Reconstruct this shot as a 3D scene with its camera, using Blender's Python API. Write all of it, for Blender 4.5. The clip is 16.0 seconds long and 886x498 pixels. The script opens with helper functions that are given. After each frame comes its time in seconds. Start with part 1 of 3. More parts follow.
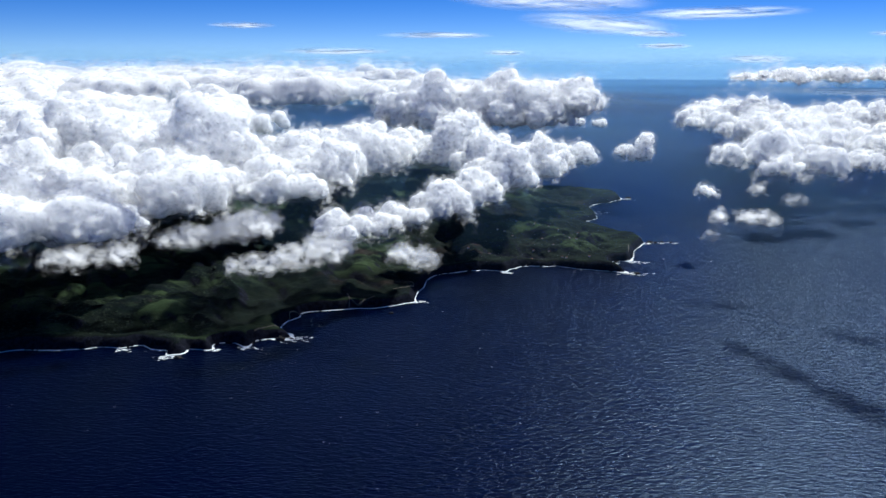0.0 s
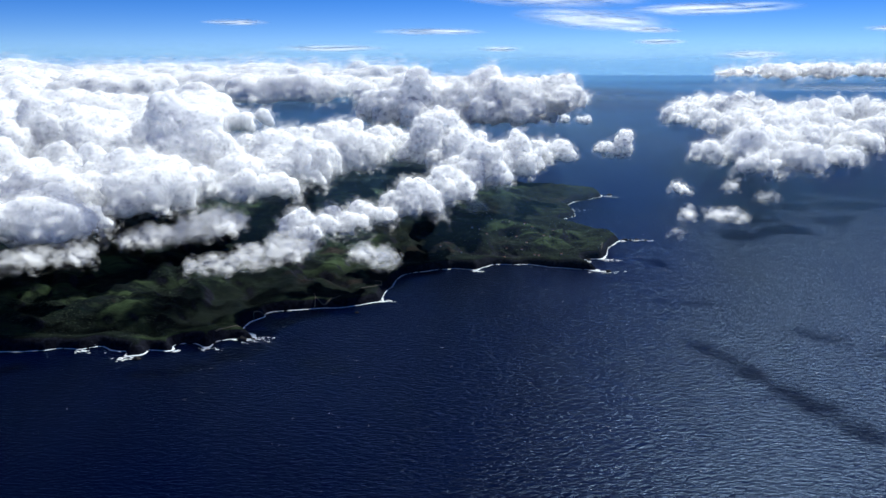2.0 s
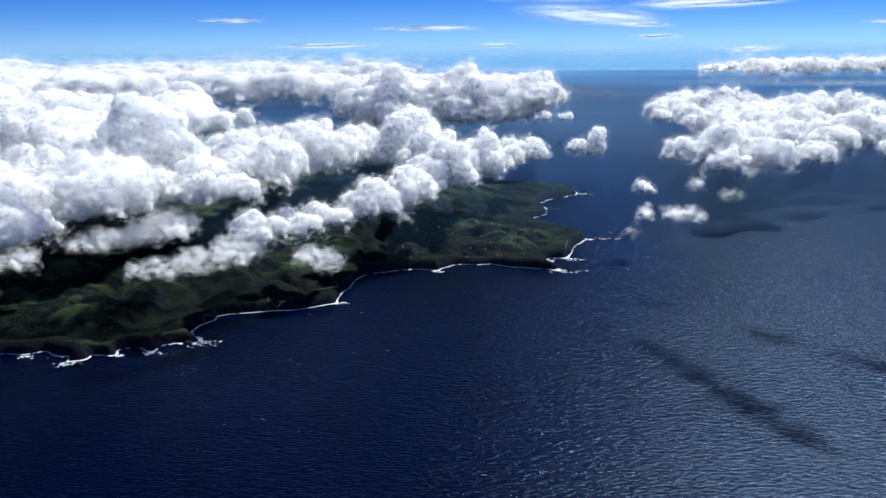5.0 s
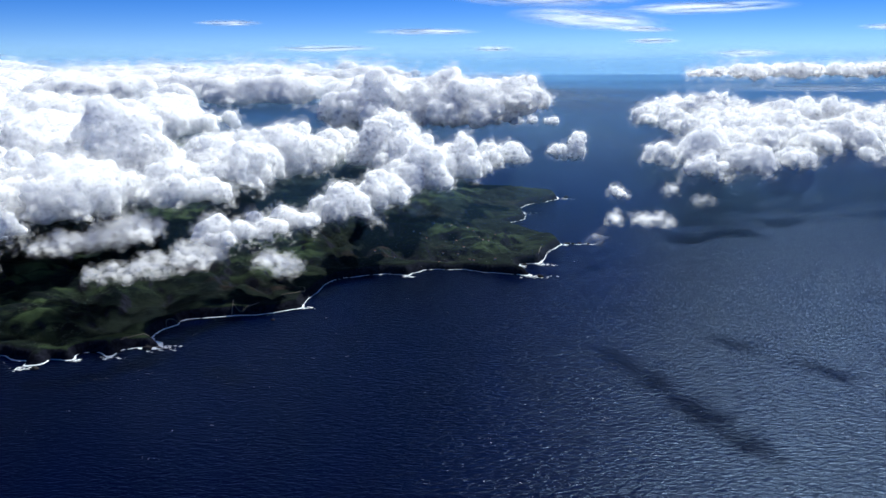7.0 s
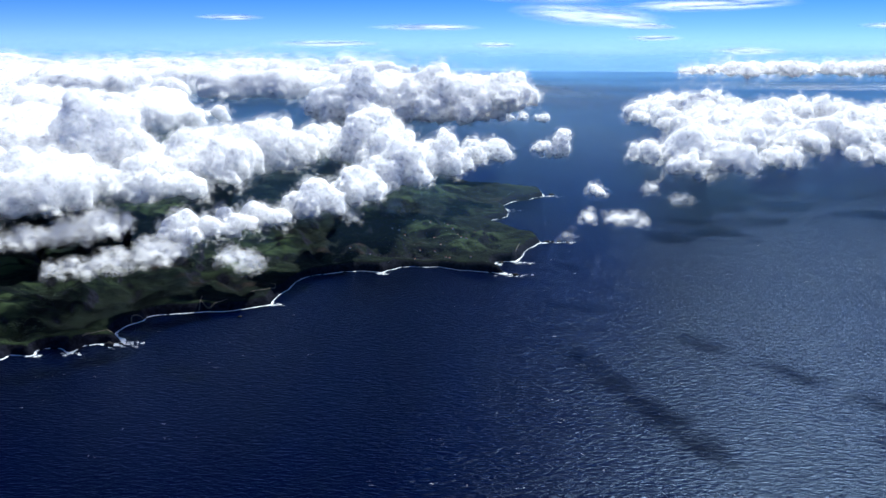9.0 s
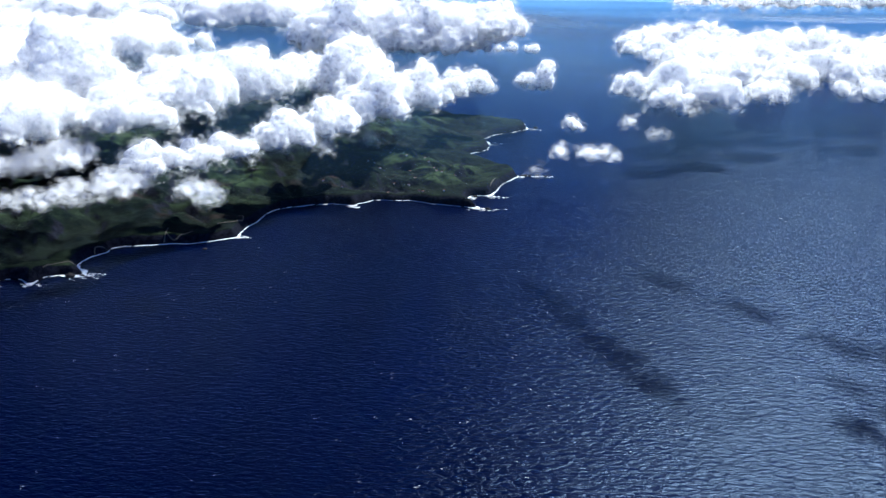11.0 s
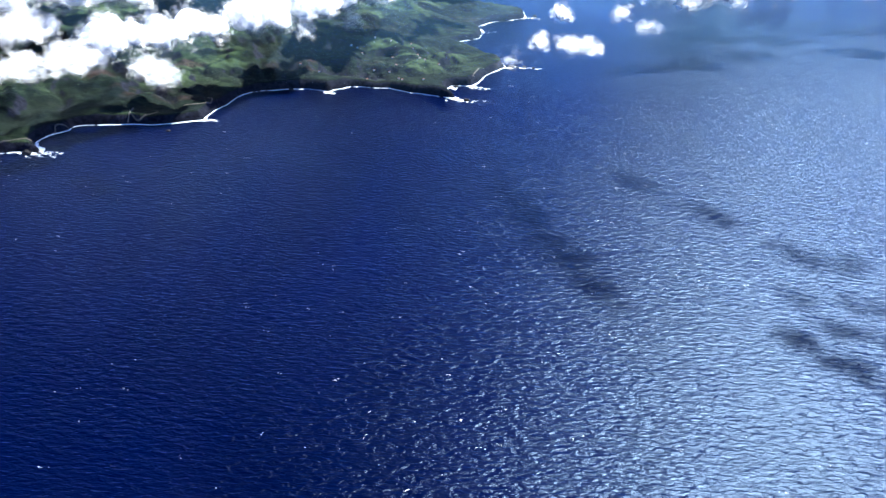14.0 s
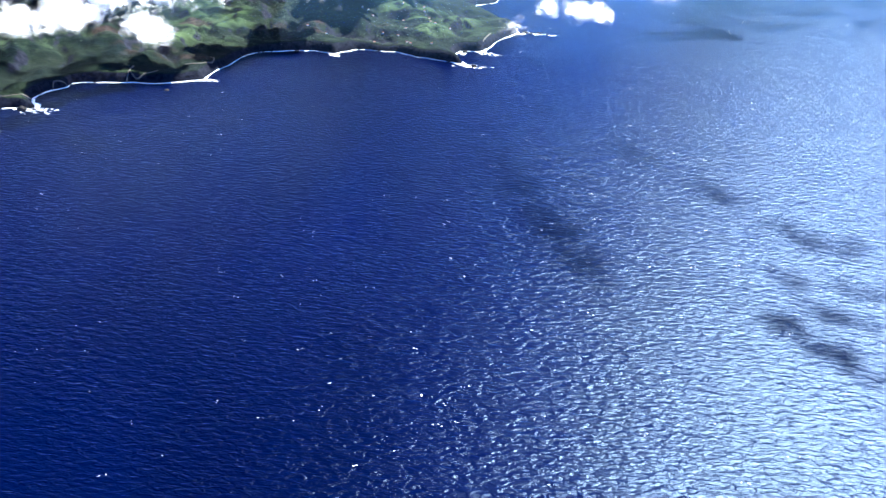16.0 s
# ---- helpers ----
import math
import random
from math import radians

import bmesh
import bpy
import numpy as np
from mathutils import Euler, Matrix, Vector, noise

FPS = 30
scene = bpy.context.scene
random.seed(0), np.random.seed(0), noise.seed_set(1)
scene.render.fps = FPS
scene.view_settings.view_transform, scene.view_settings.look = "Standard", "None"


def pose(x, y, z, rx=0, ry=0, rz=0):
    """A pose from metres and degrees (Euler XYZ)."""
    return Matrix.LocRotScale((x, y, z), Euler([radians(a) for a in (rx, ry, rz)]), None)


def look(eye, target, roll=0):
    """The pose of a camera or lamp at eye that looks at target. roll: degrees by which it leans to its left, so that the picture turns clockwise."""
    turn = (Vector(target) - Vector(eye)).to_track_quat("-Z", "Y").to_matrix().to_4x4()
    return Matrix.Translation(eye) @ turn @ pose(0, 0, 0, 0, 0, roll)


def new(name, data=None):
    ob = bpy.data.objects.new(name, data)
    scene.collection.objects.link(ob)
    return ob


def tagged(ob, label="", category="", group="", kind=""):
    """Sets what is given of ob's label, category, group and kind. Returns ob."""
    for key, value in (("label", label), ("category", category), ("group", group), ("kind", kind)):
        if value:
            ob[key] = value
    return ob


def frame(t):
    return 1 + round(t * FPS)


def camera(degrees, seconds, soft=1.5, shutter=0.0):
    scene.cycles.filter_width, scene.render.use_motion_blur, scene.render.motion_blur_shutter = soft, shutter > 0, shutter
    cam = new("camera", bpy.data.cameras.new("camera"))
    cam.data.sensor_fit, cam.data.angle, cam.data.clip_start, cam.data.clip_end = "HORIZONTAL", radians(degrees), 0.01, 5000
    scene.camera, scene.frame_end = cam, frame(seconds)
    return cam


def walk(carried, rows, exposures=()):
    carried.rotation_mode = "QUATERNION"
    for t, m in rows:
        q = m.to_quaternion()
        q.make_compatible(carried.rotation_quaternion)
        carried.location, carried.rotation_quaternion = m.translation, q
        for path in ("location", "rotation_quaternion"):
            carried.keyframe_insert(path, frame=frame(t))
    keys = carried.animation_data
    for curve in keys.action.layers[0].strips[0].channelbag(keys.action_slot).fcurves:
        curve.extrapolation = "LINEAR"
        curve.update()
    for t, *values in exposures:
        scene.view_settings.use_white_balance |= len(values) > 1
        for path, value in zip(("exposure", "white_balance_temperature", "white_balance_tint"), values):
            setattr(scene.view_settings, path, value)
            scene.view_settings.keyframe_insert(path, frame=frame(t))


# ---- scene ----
# The plan is drawn at about one to fourteen: the eye flies 106 m over the sea.
cam = camera(55.2, 16.0)
PATH = [
    (0, (-13.223, -2.269, 106.211), (-13.251, -0.318, 105.771), 0.2),
    (0.5, (-10.209, -1.464, 106.311), (-10.233, 0.485, 105.863), 0.2),
    (1, (-6.89, -1.071, 106.492), (-6.912, 0.878, 106.041), 0.2),
    (1.5, (-3.233, -0.837, 106.718), (-3.255, 1.112, 106.269), 0.1),
    (2, (0.709, -0.554, 106.974), (0.685, 1.395, 106.526), -0.0),
    (2.5, (4.787, -0.252, 107.212), (4.761, 1.697, 106.765), -0.2),
    (3, (8.694, 0.274, 107.435), (8.664, 2.223, 106.99), -0.3),
    (3.5, (12.217, 0.864, 107.618), (12.186, 2.813, 107.171), -0.4),
    (4, (15.548, 1.461, 107.766), (15.517, 3.41, 107.315), -0.5),
    (6.5, (32.673, 3.967, 108.711), (32.644, 5.914, 108.253), -0.4),
    (7, (36.433, 4.493, 108.686), (36.404, 6.442, 108.237), -0.2),
    (7.5, (40.086, 5.251, 108.635), (40.054, 7.202, 108.194), -0.1),
    (8, (43.571, 6.265, 108.651), (43.536, 8.217, 108.216), -0.1),
    (8.2, (44.964, 6.655, 108.662), (44.928, 8.606, 108.227), 0.0),
    (10.5, (61.098, 10.664, 108.52), (61.063, 12.581, 107.951), 0.4),
    (11, (64.59, 11.518, 108.466), (64.555, 13.422, 107.855), 0.7),
    (11.5, (68.02, 12.358, 108.393), (67.985, 14.249, 107.741), 1.0),
    (12, (71.251, 13.21, 108.324), (71.216, 15.086, 107.631), 1.4),
    (12.5, (74.439, 14.114, 108.217), (74.402, 15.973, 107.482), 1.7),
    (13, (77.725, 15.383, 108.053), (77.682, 17.225, 107.274), 2.1),
    (13.5, (80.901, 16.717, 107.82), (80.851, 18.541, 107.002), 2.3),
    (14, (84.055, 18.271, 107.542), (83.995, 20.08, 106.691), 2.6),
    (14.5, (87.22, 19.816, 107.284), (87.148, 21.613, 106.408), 2.9),
    (15, (90.443, 21.346, 107.046), (90.356, 23.132, 106.151), 3.0),
    (15.5, (93.734, 22.951, 106.89), (93.63, 24.728, 105.978), 3.3),
    (16, (97.05, 24.512, 106.718), (96.925, 26.281, 105.793), 3.4),
]

walk(cam, [(t, look(eye, target, roll)) for t, eye, target, roll in PATH],
     exposures=[(t, stops, kelvin, 4) for t, stops, kelvin in (
         (0.0, 0.0, 6000), (7.0, 0.08, 6000), (8.2, 0.2, 5950), (10.5, 0.5, 5750), (11.5, 0.7, 5650), (12.5, 1.05, 5500),
         (13.2, 1.62, 5650), (14.0, 1.95, 5900), (14.5, 2.25, 5950), (16.0, 2.55, 5950))])

# ---- sky and sun ----
SUN_AZIMUTH, SUN_HEIGHT = 31.0, 49.0       # degrees clockwise from +y, degrees above the horizon
world = bpy.data.worlds.new("sky")
scene.world = world
world.use_nodes = True
wn = world.node_tree.nodes
sky = wn.new("ShaderNodeTexSky")
sky.sky_type, sky.sun_disc = "NISHITA", False
sky.sun_elevation, sky.sun_rotation = radians(SUN_HEIGHT), radians(SUN_AZIMUTH)
sky.altitude, sky.air_density, sky.dust_density, sky.ozone_density = 1500, 0.42, 0.0, 3.0
wn["Background"].inputs["Strength"].default_value = 0.13
deep = wn.new("ShaderNodeHueSaturation")            # the clear trade-wind sky is a deep blue
deep.inputs["Hue"].default_value, deep.inputs["Saturation"].default_value, deep.inputs["Value"].default_value = 0.518, 1.38, 0.79
world.node_tree.links.new(sky.outputs["Color"], deep.inputs["Color"])
world.node_tree.links.new(deep.outputs["Color"], wn["Background"].inputs["Color"])
scene.cycles.transparent_max_bounces = 48
sun = new("sun", bpy.data.lights.new("sun", "SUN"))
sun.data.energy, sun.data.angle, sun.data.color = 5.4, radians(0.8), (1.0, 0.965, 0.91)
a, e = radians(SUN_AZIMUTH), radians(SUN_HEIGHT)
sun.matrix_world = look((0, 0, 900), (-900 * math.sin(a) * math.cos(e), -900 * math.cos(a) * math.cos(e), 900 - 900 * math.sin(e)))


# ---- materials ----
class Nodes:
    """A small writer of node materials."""

    def __init__(self, name):
        self.mat = bpy.data.materials.new(name)
        self.mat.use_nodes = True
        self.tree = self.mat.node_tree
        self.bsdf = self.tree.nodes["Principled BSDF"]
        self.out = self.tree.nodes["Material Output"]

    def add(self, kind, **values):
        node = self.tree.nodes.new("ShaderNode" + kind)
        for key, value in values.items():
            setattr(node, key, value)
        return node

    def put(self, socket, value):
        if isinstance(value, bpy.types.NodeSocket):
            self.tree.links.new(value, socket)
        else:
            socket.default_value = value

    def math(self, op, x, y=0.0, clamp=False):
        n = self.add("Math", operation=op, use_clamp=clamp)
        self.put(n.inputs[0], x), self.put(n.inputs[1], y)
        return n.outputs[0]

    def place(self, scale=(1, 1, 1), turn=0.0, shift=(0, 0, 0)):
        g = self.add("NewGeometry")
        m = self.add("Mapping")
        self.put(m.inputs["Vector"], g.outputs["Position"])
        m.inputs["Scale"].default_value = scale
        m.inputs["Rotation"].default_value = (0, 0, radians(turn))
        m.inputs["Location"].default_value = shift
        return m.outputs[0]

    def noise(self, vector, scale, detail=4.0, rough=0.55, warp=0.0):
        n = self.add("TexNoise")
        self.put(n.inputs["Vector"], vector)
        n.inputs["Scale"].default_value, n.inputs["Detail"].default_value = scale, detail
        n.inputs["Roughness"].default_value, n.inputs["Distortion"].default_value = rough, warp
        return n.outputs["Fac"]

    def cells(self, vector, scale, feature="F1"):
        n = self.add("TexVoronoi", feature=feature)
        self.put(n.inputs["Vector"], vector)
        n.inputs["Scale"].default_value = scale
        return n

    def ramp(self, value, low, high, to_low=0.0, to_high=1.0):
        n = self.add("MapRange", interpolation_type="SMOOTHSTEP")
        self.put(n.inputs["Value"], value)
        for i, v in zip((1, 2, 3, 4), (low, high, to_low, to_high)):
            n.inputs[i].default_value = v
        return n.outputs[0]

    def mix(self, fac, one, two):
        n = self.add("Mix", data_type="RGBA")
        self.put(n.inputs[0], fac)
        for socket, value in ((n.inputs[6], one), (n.inputs[7], two)):
            self.put(socket, value if isinstance(value, bpy.types.NodeSocket) else (*value, 1))
        return n.outputs[2]

    def bump(self, height, strength, distance):
        n = self.add("Bump")
        self.put(n.inputs["Height"], height)
        n.inputs["Strength"].default_value, n.inputs["Distance"].default_value = strength, distance
        self.put(self.bsdf.inputs["Normal"], n.outputs[0])
        return n.outputs[0]

    def surface(self, colour, roughness, specular=0.5):
        self.put(self.bsdf.inputs["Base Color"], colour if isinstance(colour, bpy.types.NodeSocket) else (*colour, 1))
        self.put(self.bsdf.inputs["Roughness"], roughness)
        self.put(self.bsdf.inputs["Specular IOR Level"], specular)
        return self.mat


def water_material():
    m = Nodes("deep_sea_water")
    # short wind waves over a longer chop, crests lying nearly along x
    fine = m.noise(m.place((0.45, 1.0, 1.0), 15), 2.9, 3.0, 0.6, 0.4)
    chop = m.noise(m.place((0.4, 1.0, 1.0), 20), 1.0, 2, 0.5, 0.6)
    height = m.math("ADD", m.math("MULTIPLY", fine, 0.15), m.math("MULTIPLY", chop, 0.68))
    g, spot = m.add("NewGeometry"), m.add("SeparateXYZ")
    m.put(spot.inputs[0], g.outputs["Position"])
    relief = m.bump(m.math("MULTIPLY", height, m.ramp(spot.outputs[1], 320, 950, 1.0, 0.2)), 1.0, 0.6)      # calmer far out
    gusts = m.noise(m.place((1.0, 0.35, 1.0), -25), 0.014, 3, 0.6, 0.5)
    colour = m.mix(m.ramp(gusts, 0.3, 0.7), (0.0000, 0.0006, 0.0085), (0.0001, 0.0014, 0.0155))
    depth, shine, edge, both = m.add("BsdfDiffuse"), m.add("BsdfAnisotropic", distribution="BECKMANN"), m.add("Fresnel"), m.add("MixShader")
    m.put(depth.inputs["Color"], colour)
    shine.inputs["Color"].default_value = (0.46, 0.66, 1.0, 1)
    m.put(shine.inputs["Roughness"], m.ramp(gusts, 0.35, 0.7, 0.325, 0.295))
    edge.inputs["IOR"].default_value = 1.333
    for node in (depth, shine, edge):
        m.put(node.inputs["Normal"], relief)
    m.put(both.inputs[0], m.math("ADD", m.math("MULTIPLY", edge.outputs[0], 0.35), 0.004)), m.put(both.inputs[1], depth.outputs[0]), m.put(both.inputs[2], shine.outputs[0])
    m.put(m.out.inputs["Surface"], both.outputs[0])
    return m.mat


def foam_material():
    m = Nodes("sea_foam")
    grain = m.noise(m.place(), 1.4, 4, 0.65)
    return m.surface(m.mix(m.ramp(grain, 0.35, 0.6), (0.62, 0.70, 0.76), (0.88, 0.90, 0.92)), 0.85, 0.2)


def land_material():
    m = Nodes("island_ground")
    where = m.place()
    broad = m.noise(where, 0.012, 4, 0.6, 0.4)
    patch = m.noise(m.place((1.0, 1.5, 0.3), 20), 0.045, 5, 0.62, 0.8)
    grain = m.noise(where, 0.6, 5, 0.7)
    speck = m.noise(where, 2.2, 3, 0.7)
    # Greens, heath and rock are darkened and blued: cloud shade and haze in the colour.
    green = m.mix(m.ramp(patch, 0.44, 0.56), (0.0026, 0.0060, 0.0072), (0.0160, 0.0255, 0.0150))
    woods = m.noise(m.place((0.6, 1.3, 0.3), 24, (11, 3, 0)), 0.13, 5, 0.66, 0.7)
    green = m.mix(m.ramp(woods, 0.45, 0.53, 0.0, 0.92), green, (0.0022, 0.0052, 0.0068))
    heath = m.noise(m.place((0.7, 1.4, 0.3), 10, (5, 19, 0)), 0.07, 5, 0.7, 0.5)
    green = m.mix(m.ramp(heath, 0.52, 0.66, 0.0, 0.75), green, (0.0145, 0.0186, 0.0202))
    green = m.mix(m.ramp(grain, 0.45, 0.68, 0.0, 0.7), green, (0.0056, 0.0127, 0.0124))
    fields = m.cells(m.place((0.55, 1.0, 0.05), 14), 0.09)
    tone = m.add("SeparateColor")
    m.put(tone.inputs[0], fields.outputs["Color"])
    meadow = m.mix(tone.outputs[0], (0.0290, 0.0500, 0.0220), (0.0480, 0.0720, 0.0340))
    green = m.mix(m.math("MULTIPLY", m.ramp(tone.outputs[1], 0.45, 0.6), m.ramp(broad, 0.44, 0.56)), green, meadow)
    hedge = m.cells(m.place((0.55, 1.0, 0.05), 14), 0.09, "DISTANCE_TO_EDGE")
    green = m.mix(m.ramp(hedge.outputs["Distance"], 0.03, 0.07, 0.7, 0.0), green, (0.0050, 0.0113, 0.0087))
    soil = m.mix(m.ramp(grain, 0.4, 0.6), (0.0150, 0.0100, 0.0105), (0.0440, 0.0270, 0.0250))
    bare = m.noise(m.place((0.5, 1.0, 0.3), 12, (31, 7, 0)), 0.022, 5, 0.66, 0.6)
    patches = m.ramp(bare, 0.60, 0.70)
    for x, y, rx, ry in ((-46, 378, 15, 4), (-62, 436, 11, 6), (-92, 403, 8, 8), (14, 436, 26, 4)):
        off = m.place((1 / rx, 1 / ry, 0), 0, (-x / rx, -y / ry, 0))
        size = m.add("VectorMath", operation="LENGTH")
        m.put(size.inputs[0], off)
        near = m.ramp(m.math("ADD", size.outputs["Value"], m.math("MULTIPLY", grain, 1.2)), 1.25, 1.6, 0.85, 0.0)
        patches = m.math("MAXIMUM", patches, near)
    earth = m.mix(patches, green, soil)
    g = m.add("NewGeometry")
    split, normal = m.add("SeparateXYZ"), m.add("SeparateXYZ")
    m.put(split.inputs[0], g.outputs["Position"]), m.put(normal.inputs[0], g.outputs["Normal"])
    rock = m.mix(m.ramp(grain, 0.35, 0.65), (0.0045, 0.0057, 0.0099), (0.0168, 0.0184, 0.0298))
    steep = m.ramp(normal.outputs[2], 0.80, 0.90, 1.0, 0.0)
    low = m.math("ADD", split.outputs[2], m.math("MULTIPLY", heath, 9.0))
    colour = m.mix(m.ramp(low, 7.0, 11.5, 0.7, 0.0), earth, m.mix(m.ramp(speck, 0.35, 0.65), (0.004, 0.008, 0.007), (0.015, 0.020, 0.014)))
    wet = m.ramp(m.math("ADD", split.outputs[2], m.math("MULTIPLY", grain, 2.0)), 2.0, 3.4, 1.0, 0.0)
    colour = m.mix(m.math("MAXIMUM", steep, wet), colour, rock)
    m.bump(m.math("ADD", grain, m.math("MULTIPLY", speck, 0.6)), 0.8, 0.9)
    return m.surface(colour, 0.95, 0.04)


def leaf_material():
    m = Nodes("scrub_foliage")
    g = m.add("NewGeometry")
    tint = m.mix(g.outputs["Random Per Island"], (0.006, 0.013, 0.008), (0.022, 0.036, 0.020))
    return m.surface(tint, 0.85, 0.2)


def plain_material(name, one, two, scale, rough=0.85):
    m = Nodes(name)
    return m.surface(m.mix(m.ramp(m.noise(m.place(), scale, 4, 0.6), 0.35, 0.65), one, two), rough, 0.3)


def cloud_material(name, soft):
    """Bright white droplets that let light through."""
    m = Nodes(name)
    b = m.bsdf
    m.surface((0.995, 0.995, 0.995), 1.0, 0.0)
    b.inputs["Subsurface Weight"].default_value = 1.0
    b.inputs["Subsurface Radius"].default_value = (1.0, 1.0, 1.0)
    b.inputs["Subsurface Scale"].default_value = soft
    return m.mat


def droplets(m, colour):
    """Thin droplets scatter the daylight alike, whichever way their sheet faces."""
    glow, up = m.add("BsdfTranslucent"), m.add("CombineXYZ")
    up.inputs[0].default_value, up.inputs[1].default_value, up.inputs[2].default_value = -0.24, -0.30, -0.92
    glow.inputs["Color"].default_value = (*colour, 1)
    m.put(glow.inputs["Normal"], up.outputs[0])
    return glow.outputs[0]


def fringe_material():
    """Torn cloud edge. The object's colour holds how far it is eaten away, how dense the rest is, and the size of the tatters."""
    m = Nodes("cloud_fringe")
    info, split = m.add("ObjectInfo"), m.add("SeparateColor")
    m.put(split.inputs[0], info.outputs["Color"])
    tear = m.add("TexNoise")
    m.put(tear.inputs["Vector"], m.place((1, 1, 1.25)))
    m.put(tear.inputs["Scale"], split.outputs[2])
    tear.inputs["Detail"].default_value, tear.inputs["Roughness"].default_value, tear.inputs["Distortion"].default_value = 4, 0.58, 0.2
    left = m.math("MULTIPLY", m.math("SUBTRACT", tear.outputs["Fac"], split.outputs[0]), 4.5, True)
    clear, veil = m.add("BsdfTransparent"), m.add("MixShader")
    m.put(veil.inputs[0], m.math("MULTIPLY", left, split.outputs[1]))
    m.put(veil.inputs[1], clear.outputs[0]), m.put(veil.inputs[2], droplets(m, (0.97, 0.97, 0.975)))
    m.put(m.out.inputs["Surface"], veil.outputs[0])
    return m.mat


def painted_haze_material():
    """Distance haze painted as blue sheets: each thickens from the water up and thins out again aloft. The object's
    colour holds its density and its height.
    """
    m = Nodes("painted_blue_haze")
    g, spot, info, split = m.add("NewGeometry"), m.add("SeparateXYZ"), m.add("ObjectInfo"), m.add("SeparateColor")
    m.put(spot.inputs[0], g.outputs["Position"]), m.put(split.inputs[0], info.outputs["Color"])
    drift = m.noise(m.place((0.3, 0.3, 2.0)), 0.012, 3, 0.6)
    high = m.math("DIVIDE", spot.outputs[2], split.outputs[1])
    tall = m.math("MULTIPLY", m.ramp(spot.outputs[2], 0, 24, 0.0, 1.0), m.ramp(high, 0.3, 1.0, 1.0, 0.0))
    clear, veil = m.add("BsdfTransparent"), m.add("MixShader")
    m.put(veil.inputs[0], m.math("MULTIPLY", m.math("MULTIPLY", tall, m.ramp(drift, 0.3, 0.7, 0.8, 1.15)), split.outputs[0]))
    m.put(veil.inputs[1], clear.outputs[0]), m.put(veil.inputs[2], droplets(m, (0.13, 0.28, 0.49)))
    m.put(m.out.inputs["Surface"], veil.outputs[0])
    return m.mat


def streak_material(name, spread_axes, most, stretch, fineness):
    """A veil that thins out from the middle of its sheet to the rim."""
    m = Nodes(name)
    c = m.add("TexCoord")
    face, length = m.add("Mapping"), m.add("VectorMath", operation="LENGTH")
    face.inputs["Scale"].default_value = spread_axes
    m.put(face.inputs["Vector"], c.outputs["Object"]), m.put(length.inputs[0], face.outputs[0])
    fibre = m.noise(m.place(stretch, 6), fineness, 6, 0.7, 0.8)
    cover = m.math("MULTIPLY", m.ramp(length.outputs["Value"], 0.1, 1.0, 1.0, 0.0), m.ramp(fibre, 0.3, 0.56))
    white, through_light, both = m.add("BsdfDiffuse"), m.add("BsdfTranslucent"), m.add("MixShader")
    clear, veil = m.add("BsdfTransparent"), m.add("MixShader")
    white.inputs["Color"].default_value = through_light.inputs["Color"].default_value = (0.97, 0.98, 0.99, 1)
    both.inputs[0].default_value = 0.9
    m.put(both.inputs[1], white.outputs[0]), m.put(both.inputs[2], through_light.outputs[0])
    m.put(veil.inputs[0], m.math("MULTIPLY", cover, most))
    m.put(veil.inputs[1], clear.outputs[0]), m.put(veil.inputs[2], both.outputs[0])
    m.put(m.out.inputs["Surface"], veil.outputs[0])
    return m.mat


WATER, FOAM, LAND, LEAF = water_material(), foam_material(), land_material(), leaf_material()
TRACK = plain_material("pale_dirt_track", (0.075, 0.065, 0.050), (0.13, 0.11, 0.085), 0.5)
ROCK = plain_material("black_lava_rock", (0.016, 0.015, 0.015), (0.06, 0.052, 0.047), 0.8)
WALL = plain_material("whitewashed_wall", (0.70, 0.68, 0.63), (0.80, 0.79, 0.76), 0.8)
ROOF = plain_material("weathered_tile_roof", (0.22, 0.09, 0.06), (0.34, 0.17, 0.12), 1.5)
CLOUD = cloud_material("cloud_body", 40.0)
FAR_CLOUD = cloud_material("far_cloud_body", 60.0)
HIGH_CLOUD = cloud_material("high_cloud_body", 80.0)
FRINGE, PAINTED_HAZE = fringe_material(), painted_haze_material()
CIRRUS = streak_material("cirrus_ice", (1, 0, 1), 0.55, (0.22, 1.0, 2.6), 0.016)
FAR_HAZE = streak_material("far_sea_haze", (1, 1, 0), 0.36, (1.0, 0.5, 0.3), 0.006)
HAZE = streak_material("sea_haze", (1, 1, 0), 0.14, (1.0, 0.5, 0.3), 0.006)


# ---- mesh writers ----
def mesh_object(name, verts, faces, material, parent=None, smooth=True, label=""):
    me = bpy.data.meshes.new(name)
    verts = np.asarray(verts, dtype=np.float32)
    faces = np.asarray(faces, dtype=np.int32)
    n, k = faces.shape
    me.vertices.add(len(verts))
    me.vertices.foreach_set("co", verts.ravel())
    me.loops.add(n * k)
    me.loops.foreach_set("vertex_index", faces.ravel())
    me.polygons.add(n)
    me.polygons.foreach_set("loop_start", np.arange(0, n * k, k, dtype=np.int32))
    me.polygons.foreach_set("use_smooth", np.full(n, smooth))
    me.update(calc_edges=True)
    me.validate()
    me.materials.append(material)
    ob = new(name, me)
    ob.parent = parent
    if label:
        ob["label"] = label
    return ob


def grid_faces(nx, ny):
    i = np.arange(nx * ny).reshape(nx, ny)
    return np.stack([i[:-1, :-1], i[1:, :-1], i[1:, 1:], i[:-1, 1:]], -1).reshape(-1, 4)


